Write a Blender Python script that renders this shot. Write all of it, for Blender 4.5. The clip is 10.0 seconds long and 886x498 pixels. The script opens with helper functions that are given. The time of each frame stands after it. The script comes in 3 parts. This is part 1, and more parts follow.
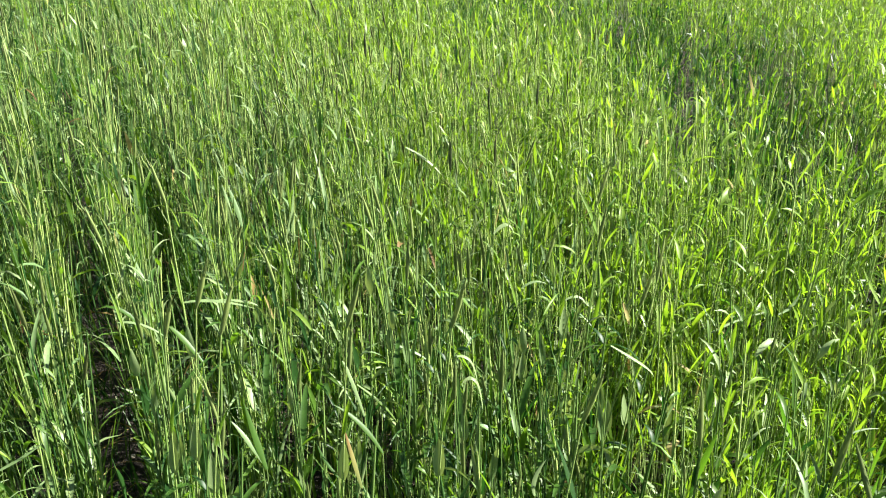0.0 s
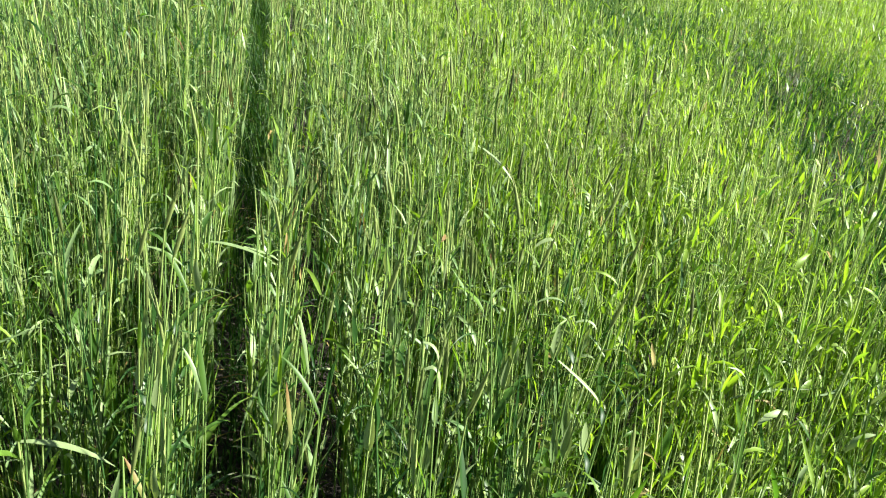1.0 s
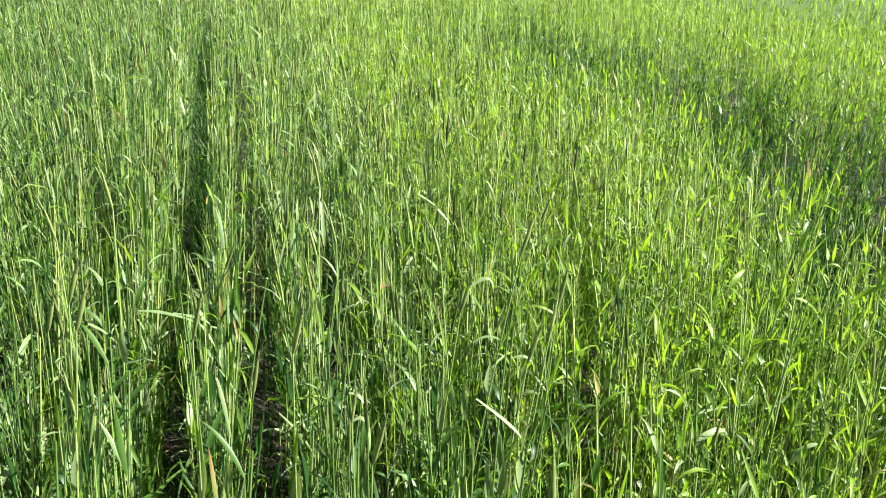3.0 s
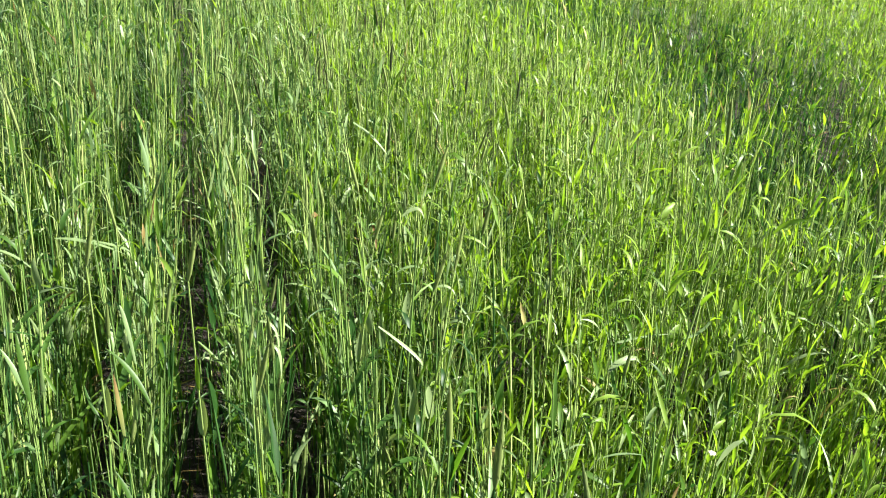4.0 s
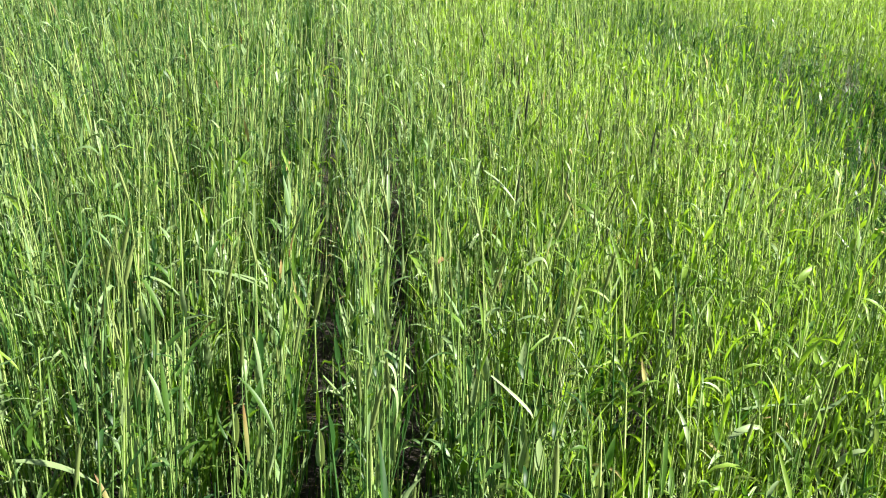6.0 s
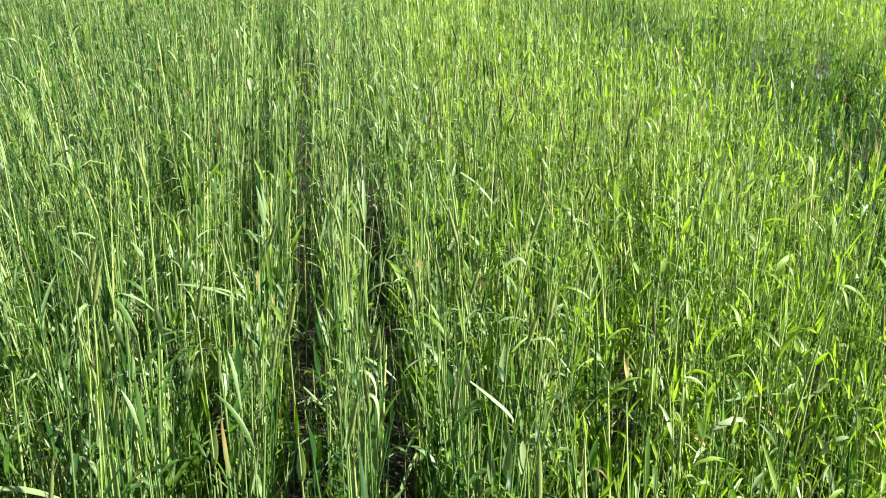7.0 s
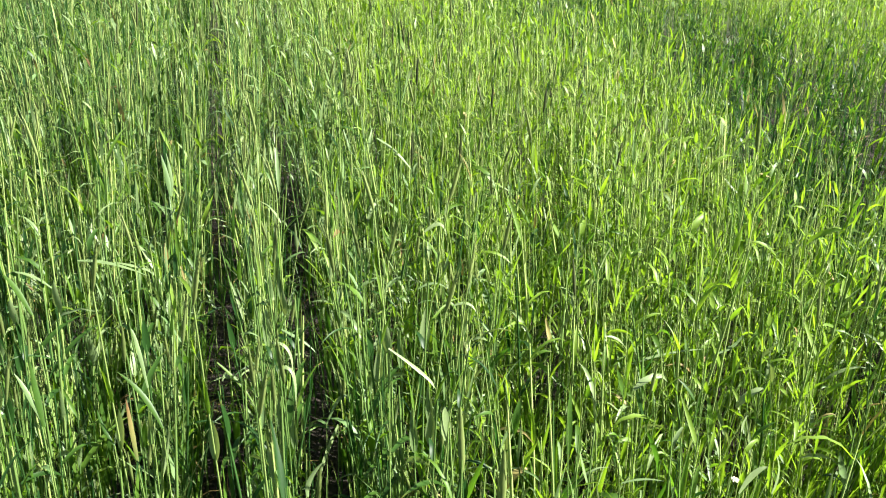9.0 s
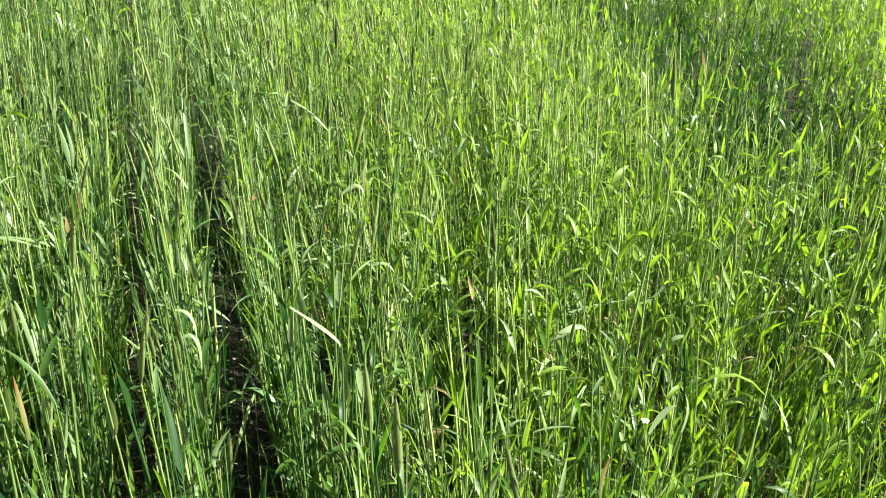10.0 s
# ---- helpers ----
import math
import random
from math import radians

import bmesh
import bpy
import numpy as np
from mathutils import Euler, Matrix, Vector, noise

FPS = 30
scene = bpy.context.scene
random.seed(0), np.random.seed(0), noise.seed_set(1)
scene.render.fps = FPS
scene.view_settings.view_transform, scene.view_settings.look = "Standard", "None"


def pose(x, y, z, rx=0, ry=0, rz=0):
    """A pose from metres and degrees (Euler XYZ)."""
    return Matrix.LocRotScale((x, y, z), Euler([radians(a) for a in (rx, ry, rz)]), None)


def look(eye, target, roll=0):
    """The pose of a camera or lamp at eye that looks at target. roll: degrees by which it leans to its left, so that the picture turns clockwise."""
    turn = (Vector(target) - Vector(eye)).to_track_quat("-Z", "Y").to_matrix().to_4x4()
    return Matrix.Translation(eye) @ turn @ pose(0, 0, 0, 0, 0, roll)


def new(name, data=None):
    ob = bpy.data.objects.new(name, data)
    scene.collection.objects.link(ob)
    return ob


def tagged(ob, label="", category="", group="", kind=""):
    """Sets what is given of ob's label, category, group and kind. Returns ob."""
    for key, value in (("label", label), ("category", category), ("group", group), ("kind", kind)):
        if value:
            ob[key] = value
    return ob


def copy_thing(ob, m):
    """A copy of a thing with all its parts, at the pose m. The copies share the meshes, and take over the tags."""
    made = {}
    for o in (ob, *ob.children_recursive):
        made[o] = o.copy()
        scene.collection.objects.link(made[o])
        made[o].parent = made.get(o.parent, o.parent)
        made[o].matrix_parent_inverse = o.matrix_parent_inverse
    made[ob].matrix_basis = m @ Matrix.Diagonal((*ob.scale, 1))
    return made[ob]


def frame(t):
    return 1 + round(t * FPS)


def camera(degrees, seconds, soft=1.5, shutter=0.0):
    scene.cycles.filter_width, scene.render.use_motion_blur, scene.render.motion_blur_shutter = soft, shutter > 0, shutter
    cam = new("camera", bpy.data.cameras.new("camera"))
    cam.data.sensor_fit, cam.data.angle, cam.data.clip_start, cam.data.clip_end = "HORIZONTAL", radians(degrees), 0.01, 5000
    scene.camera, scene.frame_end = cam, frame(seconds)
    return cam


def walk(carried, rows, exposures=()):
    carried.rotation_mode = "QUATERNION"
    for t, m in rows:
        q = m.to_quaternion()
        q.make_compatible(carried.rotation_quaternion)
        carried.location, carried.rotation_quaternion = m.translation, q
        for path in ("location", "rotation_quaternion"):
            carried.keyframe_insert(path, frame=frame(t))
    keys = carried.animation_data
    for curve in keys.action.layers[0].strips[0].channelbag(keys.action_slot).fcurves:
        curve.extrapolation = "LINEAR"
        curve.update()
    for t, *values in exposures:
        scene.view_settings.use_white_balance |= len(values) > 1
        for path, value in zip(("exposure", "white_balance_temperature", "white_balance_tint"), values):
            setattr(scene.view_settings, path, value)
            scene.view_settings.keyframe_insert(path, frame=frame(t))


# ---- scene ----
cam = camera(57.3, 10.0, soft=1.1)
PATH = [
    (0, (0.581, 0.118, 1.720), (1.341, 1.747, 0.843), -0.2),
    (0.5, (0.756, 0.062, 1.726), (1.404, 1.753, 0.876), 6.0),
    (1, (0.812, 0.029, 1.678), (1.247, 1.786, 0.827), 7.2),
    (1.5, (0.859, 0.015, 1.665), (1.120, 1.810, 0.823), 5.0),
    (2, (0.898, -0.009, 1.676), (1.152, 1.817, 0.900), 3.3),
    (2.5, (0.903, -0.003, 1.673), (1.224, 1.833, 0.948), 2.3),
    (3, (0.901, 0.007, 1.682), (1.401, 1.797, 0.942), 2.8),
    (3.2, (0.902, 0.016, 1.673), (1.507, 1.762, 0.909), 3.5),
    (4.3, (1.019, -0.027, 1.688), (1.544, 1.677, 0.782), 4.8),
    (4.5, (1.031, -0.035, 1.697), (1.503, 1.683, 0.790), 4.6),
    (5, (1.034, -0.044, 1.697), (1.439, 1.695, 0.796), 4.7),
    (5.5, (1.005, -0.048, 1.709), (1.326, 1.738, 0.868), 4.3),
    (5.7, (0.994, -0.044, 1.703), (1.277, 1.759, 0.886), 4.0),
    (6.8, (1.010, -0.025, 1.705), (1.278, 1.785, 0.898), 1.5),
    (7, (1.012, -0.024, 1.706), (1.311, 1.781, 0.898), 1.3),
    (7.5, (1.019, -0.019, 1.703), (1.392, 1.771, 0.893), 1.4),
    (8, (1.035, -0.014, 1.699), (1.455, 1.762, 0.883), 1.3),
    (8.5, (1.035, -0.004, 1.686), (1.495, 1.751, 0.844), 1.7),
    (9, (1.030, 0.005, 1.678), (1.509, 1.743, 0.812), 2.2),
    (9.5, (1.034, -0.007, 1.671), (1.529, 1.717, 0.787), 2.3),
    (10, (1.088, 0.015, 1.634), (1.695, 1.684, 0.714), 1.9),
]
walk(cam, [(t, look(eye, target, roll)) for t, eye, target, roll in PATH])

# ---- world, sun, exposure ----
SUN_AZ, SUN_EL = radians(113), radians(39.5)      # clockwise from +y, above the horizon
sun_from = Vector((math.sin(SUN_AZ) * math.cos(SUN_EL), math.cos(SUN_AZ) * math.cos(SUN_EL), math.sin(SUN_EL)))
world = bpy.data.worlds.new("sky")
scene.world = world
world.use_nodes = True
wn = world.node_tree.nodes
sky = wn.new("ShaderNodeTexSky")
sky.sky_type = "NISHITA"
sky.sun_disc = False
sky.sun_elevation, sky.sun_rotation = SUN_EL, SUN_AZ
wn["Background"].inputs["Strength"].default_value = 0.034
world.node_tree.links.new(sky.outputs[0], wn["Background"].inputs["Color"])
sun = new("sun", bpy.data.lights.new("sun", "SUN"))
sun.data.energy, sun.data.angle, sun.data.color = 5.0, radians(0.53), (1.0, 0.965, 0.90)
sun.matrix_world = look(sun_from * 50, (0, 0, 0))
scene.view_settings.exposure = 2.11


# ---- materials ----
def material(name):
    m = bpy.data.materials.new(name)
    m.use_nodes = True
    return m, m.node_tree.nodes, m.node_tree.links


def ramp(nodes, links, fac, stops):
    r = nodes.new("ShaderNodeValToRGB")
    while len(r.color_ramp.elements) < len(stops):
        r.color_ramp.elements.new(0.5)
    for e, (at, col) in zip(r.color_ramp.elements, stops):
        e.position, e.color = at, (*col, 1)
    links.new(fac, r.inputs[0])
    return r.outputs[0]


def mixed(nodes, links, fac, a, b, kind="MIX"):
    m = nodes.new("ShaderNodeMix")
    m.data_type, m.blend_type = "RGBA", kind
    for socket, value in ((m.inputs[0], fac), (m.inputs[6], a), (m.inputs[7], b)):
        if isinstance(value, (int, float)):
            socket.default_value = value
        elif isinstance(value, tuple):
            socket.default_value = (*value, 1)
        else:
            links.new(value, socket)
    return m.outputs[2]


def attribute(nodes, name):
    a = nodes.new("ShaderNodeAttribute")
    a.attribute_name = name
    return a.outputs["Fac"]


def noise_out(nodes, links, scale, detail=3.0, rough=0.6, stretch=None):
    n = nodes.new("ShaderNodeTexNoise")
    n.inputs["Scale"].default_value, n.inputs["Detail"].default_value, n.inputs["Roughness"].default_value = scale, detail, rough
    tc = nodes.new("ShaderNodeTexCoord")
    src = tc.outputs["Object"]
    if stretch:
        mp = nodes.new("ShaderNodeMapping")
        mp.inputs["Scale"].default_value = stretch
        links.new(src, mp.inputs[0])
        src = mp.outputs[0]
    links.new(src, n.inputs["Vector"])
    return n.outputs["Fac"]


def plant_material(name, stops, through_stops, translucent, rough, tip=None, streak=0.25, fading=False):
    """A waxy plant surface. The attribute tint varies it plant by plant, along from foot to tip; fading colours follow along."""
    m, n, l = material(name)
    b = n["Principled BSDF"]
    tint, along = attribute(n, "tint"), attribute(n, "along")
    col = ramp(n, l, along if fading else tint, stops)
    thru = ramp(n, l, along if fading else tint, through_stops)
    if tip:
        edge = ramp(n, l, along, ((0.86, (0, 0, 0)), (1.0, (1, 1, 1))))
        worn = n.new("ShaderNodeMath")
        worn.operation = "MULTIPLY"
        worn.inputs[1].default_value = 0.6
        l.new(edge, worn.inputs[0])
        col = mixed(n, l, worn.outputs[0], col, tip)
    fleck = noise_out(n, l, 60.0, 3.0, 0.6, (1, 1, 0.08))
    shade = ramp(n, l, fleck, ((0.3, (1 - streak,) * 3), (0.7, (1 + streak * 0.4,) * 3)))
    col = mixed(n, l, 1.0, col, shade, "MULTIPLY")
    l.new(col, b.inputs["Base Color"])
    b.inputs["Roughness"].default_value = rough
    b.inputs["Specular IOR Level"].default_value = 0.36
    tr = n.new("ShaderNodeBsdfTranslucent")
    l.new(thru, tr.inputs["Color"])
    mx = n.new("ShaderNodeMixShader")
    mx.inputs[0].default_value = translucent
    l.new(b.outputs[0], mx.inputs[1])
    l.new(tr.outputs[0], mx.inputs[2])
    l.new(mx.outputs[0], n["Material Output"].inputs["Surface"])
    return m


LEAF = plant_material(
    "leaf_green",
    ((0.0, (0.016, 0.057, 0.011)), (0.4, (0.057, 0.126, 0.018)), (0.8, (0.103, 0.192, 0.024)), (1.0, (0.172, 0.272, 0.034))),
    ((0.0, (0.026, 0.105, 0.011)), (0.3, (0.118, 0.280, 0.014)), (0.5, (0.189, 0.366, 0.015)), (1.0, (0.354, 0.580, 0.023))),
    0.43, 0.46, tip=(0.212, 0.190, 0.036))
STEM = plant_material(
    "stem_green",
    ((0.0, (0.023, 0.074, 0.018)), (0.5, (0.145, 0.236, 0.060)), (1.0, (0.340, 0.432, 0.136))),
    ((0.0, (0.058, 0.165, 0.030)), (1.0, (0.215, 0.332, 0.049))),
    0.15, 0.34)
EAR = plant_material(
    "ear_green",
    ((0.0, (0.026, 0.036, 0.012)), (0.25, (0.070, 0.086, 0.027)), (0.42, (0.117, 0.160, 0.044)), (1.0, (0.206, 0.262, 0.078))),
    ((0.0, (0.060, 0.110, 0.032)), (1.0, (0.270, 0.330, 0.067))),
    0.15, 0.55)
STRAW = plant_material(
    "dry_straw",
    ((0.0, (0.130, 0.080, 0.026)), (0.5, (0.243, 0.176, 0.055)), (1.0, (0.340, 0.288, 0.102))),
    ((0.0, (0.162, 0.104, 0.030)), (1.0, (0.365, 0.288, 0.070))),
    0.25, 0.6)
PALE = plant_material(
    "waxy_leaf",
    ((0.0, (0.104, 0.182, 0.062)), (1.0, (0.206, 0.280, 0.118))),
    ((0.0, (0.205, 0.312, 0.058)), (1.0, (0.320, 0.415, 0.083))),
    0.24, 0.44)


WITHERED = plant_material(
    "withering_leaf",
    ((0.0, (0.120, 0.170, 0.040)), (0.35, (0.215, 0.205, 0.060)), (0.7, (0.225, 0.135, 0.048)), (1.0, (0.150, 0.085, 0.035))),
    ((0.0, (0.200, 0.290, 0.040)), (0.5, (0.300, 0.250, 0.050)), (1.0, (0.180, 0.100, 0.030))),
    0.30, 0.6, fading=True)


def soil_material():
    m, n, l = material("soil")
    b = n["Principled BSDF"]
    big = noise_out(n, l, 3.0, 4.0)
    fine = noise_out(n, l, 55.0, 6.0, 0.7)
    col = mixed(n, l, big, (0.017, 0.013, 0.009), (0.036, 0.026, 0.018))
    col = mixed(n, l, ramp(n, l, fine, ((0.55, (0, 0, 0)), (0.75, (1, 1, 1)))), col, (0.064, 0.049, 0.034))
    # far ground is grown over with grass
    geo = n.new("ShaderNodeNewGeometry")
    dist = n.new("ShaderNodeVectorMath")
    dist.operation = "LENGTH"
    l.new(geo.outputs["Position"], dist.inputs[0])
    far = n.new("ShaderNodeMapRange")
    far.inputs["From Min"].default_value, far.inputs["From Max"].default_value = 9.0, 14.0
    l.new(dist.outputs["Value"], far.inputs["Value"])
    grass = mixed(n, l, noise_out(n, l, 0.35, 6.0, 0.7), (0.042, 0.084, 0.010), (0.062, 0.108, 0.014))
    col = mixed(n, l, far.outputs[0], col, grass)
    l.new(col, b.inputs["Base Color"])
    b.inputs["Roughness"].default_value = 0.92
    bump = n.new("ShaderNodeBump")
    bump.inputs["Strength"].default_value, bump.inputs["Distance"].default_value = 0.9, 0.02
    l.new(fine, bump.inputs["Height"])
    l.new(bump.outputs[0], b.inputs["Normal"])
    return m


SOIL = soil_material()


def stone_material():
    m, n, l = material("pebble")
    b = n["Principled BSDF"]
    info = n.new("ShaderNodeObjectInfo")
    col = ramp(n, l, info.outputs["Random"], ((0.0, (0.20, 0.17, 0.13)), (0.6, (0.34, 0.29, 0.21)), (1.0, (0.46, 0.42, 0.34))))
    col = mixed(n, l, 1.0, col, ramp(n, l, noise_out(n, l, 90.0, 4.0), ((0.3, (0.7, 0.7, 0.7)), (0.7, (1.1, 1.1, 1.1)))), "MULTIPLY")
    l.new(col, b.inputs["Base Color"])
    b.inputs["Roughness"].default_value = 0.8
    return m


PEBBLE = stone_material()

# ---- plan: rows run along +y ----
ROW, GAP0 = 0.2125, 0.737          # row distance; the middle of one of the gaps between two rows
HEIGHT = 0.88                      # standing height of the crop
CENTRE = np.array([0.9, 0.0])      # near the foot of the camera's way
rng = np.random.default_rng(7)


def height_noise(x, y):
    return (np.sin(x * 1.7 + 0.6 * np.sin(y * 0.9)) * np.cos(y * 1.3 + 0.8) + 0.6 * np.sin(x * 4.1 + y * 3.3) + 0.4 * np.sin(y * 6.7 - x * 2.2)) / 2.0


# ---- geometry in bulk ----
class Bulk:
    """Collects vertices, quads and per-vertex values for one mesh."""

    def __init__(self):
        self.v, self.f, self.m, self.tint, self.along, self.n = [], [], [], [], [], 0

    def add(self, verts, faces, mat, tint, along):
        self.v.append(verts.reshape(-1, 3).astype(np.float32))
        self.f.append(faces.reshape(-1, 4) + self.n)
        self.m.append(np.full(faces.reshape(-1, 4).shape[0], mat, np.int32))
        self.tint.append(np.asarray(tint, np.float32).ravel())
        self.along.append(np.asarray(along, np.float32).ravel())
        self.n += verts.reshape(-1, 3).shape[0]

    def mesh(self, name, materials):
        v, f = np.concatenate(self.v), np.concatenate(self.f).astype(np.int32)
        me = bpy.data.meshes.new(name)
        me.vertices.add(len(v))
        me.vertices.foreach_set("co", v.ravel())
        me.loops.add(f.size)
        me.loops.foreach_set("vertex_index", f.ravel())
        me.polygons.add(len(f))
        me.polygons.foreach_set("loop_start", np.arange(0, f.size, 4, dtype=np.int32))
        me.polygons.foreach_set("material_index", np.concatenate(self.m))
        me.polygons.foreach_set("use_smooth", np.ones(len(f), bool))
        for key, values in (("tint", self.tint), ("along", self.along)):
            me.attributes.new(key, "FLOAT", "POINT").data.foreach_set("value", np.concatenate(values))
        for mat in materials:
            me.materials.append(mat)
        me.update(calc_edges=True)
        return me


def strip_faces(count, rings, across):
    """Quads of count strips of rings x across vertices."""
    i, j = np.meshgrid(np.arange(rings - 1), np.arange(across - 1), indexing="ij")
    a = (i * across + j).ravel()
    one = np.stack([a, a + 1, a + across + 1, a + across], 1)
    return (np.arange(count)[:, None, None] * (rings * across) + one[None]).reshape(-1, 4)


def tube_faces(count, rings, sides):
    i, j = np.meshgrid(np.arange(rings - 1), np.arange(sides), indexing="ij")
    a, b = (i * sides + j).ravel(), (i * sides + (j + 1) % sides).ravel()
    one = np.stack([a, b, b + sides, a + sides], 1)
    return (np.arange(count)[:, None, None] * (rings * sides) + one[None]).reshape(-1, 4)


def unit(v):
    return v / np.maximum(np.linalg.norm(v, axis=-1, keepdims=True), 1e-9)


def leaves(bulk, foot, az, a0, bend, length, width, twist, tint, segs, fold, mat):
    """Blades: each leaves its foot at the angle a0 from upright and bends over by bend along its length."""
    n = len(foot)
    t = np.linspace(0, 1, segs + 1)[None]
    ang = a0[:, None] + bend[:, None] * t ** 1.6
    ahead = np.stack([np.sin(ang) * np.cos(az)[:, None], np.sin(ang) * np.sin(az)[:, None], np.cos(ang)], -1)
    step = ahead[:, :-1] * 0.5 + ahead[:, 1:] * 0.5
    mid = np.concatenate([np.zeros((n, 1, 3)), np.cumsum(step, 1)], 1) * (length[:, None, None] / segs) + foot[:, None]
    side = np.stack([-np.sin(az), np.cos(az), 0 * az], -1)[:, None] * np.ones((1, segs + 1, 1))
    up = np.cross(ahead, side)
    tw = (twist[:, None] * t)[..., None]
    side, up = side * np.cos(tw) + up * np.sin(tw), up * np.cos(tw) - side * np.sin(tw)
    w = width[:, None] * 0.5 * np.minimum(1, 0.5 + 2.2 * t) * np.clip(1.03 - t ** 2.6, 0, 1)
    w = w[..., None]
    if fold:
        verts = np.stack([mid - side * w + up * w * 0.28, mid - up * w * 0.1, mid + side * w + up * w * 0.28], 2)
        across = 3
    else:
        verts = np.stack([mid - side * w, mid + side * w], 2)
        across = 2
    bulk.add(verts, strip_faces(n, segs + 1, across), mat,
             np.repeat(tint, (segs + 1) * across), np.repeat(np.tile(t[0], n), across))


def stem_at(p, t):
    """Points at the parts t (n, k) of the stems p."""
    t = t[..., None]
    return p["foot"][:, None] + p["height"][:, None, None] * (np.array([0, 0, 1.0]) * t + p["lean"][:, None] * t + p["bow"][:, None] * t ** 2)


def stems(bulk, p, segs, sides, mat):
    n = len(p["foot"])
    t = np.linspace(0, 1, segs + 1)[None] * np.ones((n, 1))
    mid = stem_at(p, t)
    r = p["thick"][:, None] * (1.0 - 0.5 * t) * 0.5
    r = (r + p["swell"][:, None] * np.exp(-((t - 0.82) / 0.14) ** 2))[..., None]   # the sheath round the unborn ear
    if sides == 2:
        a = p["az"][:, None]
        side = np.stack([np.cos(a), np.sin(a), 0 * a], -1)
        verts = np.stack([mid - side * r, mid + side * r], 2)
        faces = strip_faces(n, segs + 1, 2)
    else:
        ring = []
        for k in range(sides):
            a = p["az"][:, None] + 2 * math.pi * k / sides
            ring.append(mid + np.stack([np.cos(a), np.sin(a), 0 * a], -1) * r)
        verts = np.stack(ring, 2)
        faces = tube_faces(n, segs + 1, sides)
    bulk.add(verts, faces, mat, np.repeat(p["tint"], (segs + 1) * sides), np.repeat(t[0][None].repeat(n, 0).ravel(), sides))


def ears(bulk, p, pick, rings, sides, awns, mat, body=True):
    """Narrow, slightly nodding ears at the stems' tops."""
    top = stem_at(p, np.ones((len(p["foot"]), 1)))[pick, 0]
    n = len(top)
    if not n:
        return
    d = unit(np.array([0, 0, 1.0]) + p["lean"][pick] + 2 * p["bow"][pick])
    d = unit(d + p["nod"][pick])
    x = unit(np.cross(d, np.array([0.3, 1.0, 0.1])))
    y = np.cross(d, x)
    t = np.linspace(0, 1, rings)
    prof = np.array([0.35, 0.85, 1.0, 0.95, 0.8, 0.55, 0.15]) if rings == 7 else np.interp(t, [0, 0.3, 0.7, 1], [0.4, 1, 0.85, 0.1])
    if rings == 7:
        prof = prof * np.array([1, 1.08, 0.93, 1.08, 0.93, 1.05, 1])
    length, rad, tint = p["ear"][pick], p["ear"][pick] * 0.046, p["ear_tint"][pick]
    mid = top[:, None] + d[:, None] * (length[:, None] * t)[..., None]
    ring = []
    for k in range(sides):
        a = 2 * math.pi * k / sides
        ring.append(mid + (x[:, None] * math.cos(a) + y[:, None] * math.sin(a) * 0.7) * (rad[:, None] * prof)[..., None])
    if body:
        bulk.add(np.stack(ring, 2), tube_faces(n, rings, sides), mat, np.repeat(tint, rings * sides), np.repeat(np.tile(t, n), sides))
    for k in range(awns):
        a = rng.uniform(0, 2 * math.pi, n)[:, None]
        at = (0.15 + 0.8 * k / awns)
        out = x * np.cos(a) + y * np.sin(a) * 0.7
        root = top + d * (length * at)[:, None] + out * (rad * 0.7)[:, None]
        tip = root + (d + out * 0.32) * (length * 0.42)[:, None]
        w = np.cross(d, out) * 0.0006
        verts = np.stack([root - w, root + w, tip + w * 0.2, tip - w * 0.2], 1)
        bulk.add(verts, np.arange(n * 4).reshape(n, 4), mat, np.repeat(tint, 4), np.tile([0, 0, 1, 1], n))


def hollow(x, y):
    """The strip of shorter blue-green growth, the shade in it put into a darker tint: 1 in its middle, 0 outside."""
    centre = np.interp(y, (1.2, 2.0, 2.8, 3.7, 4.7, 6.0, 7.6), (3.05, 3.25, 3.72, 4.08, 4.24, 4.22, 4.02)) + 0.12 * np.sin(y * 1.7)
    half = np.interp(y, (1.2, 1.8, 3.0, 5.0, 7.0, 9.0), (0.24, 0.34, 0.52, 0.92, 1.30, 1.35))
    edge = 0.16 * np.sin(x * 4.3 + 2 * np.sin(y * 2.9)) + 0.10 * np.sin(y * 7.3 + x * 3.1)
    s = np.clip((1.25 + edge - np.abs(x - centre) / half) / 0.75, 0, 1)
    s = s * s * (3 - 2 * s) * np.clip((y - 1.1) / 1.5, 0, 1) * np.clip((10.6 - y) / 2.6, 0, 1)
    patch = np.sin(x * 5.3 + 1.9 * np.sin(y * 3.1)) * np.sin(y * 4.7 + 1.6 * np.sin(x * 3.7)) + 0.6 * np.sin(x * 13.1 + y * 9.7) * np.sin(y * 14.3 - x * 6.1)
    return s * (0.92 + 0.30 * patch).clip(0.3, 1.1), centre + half


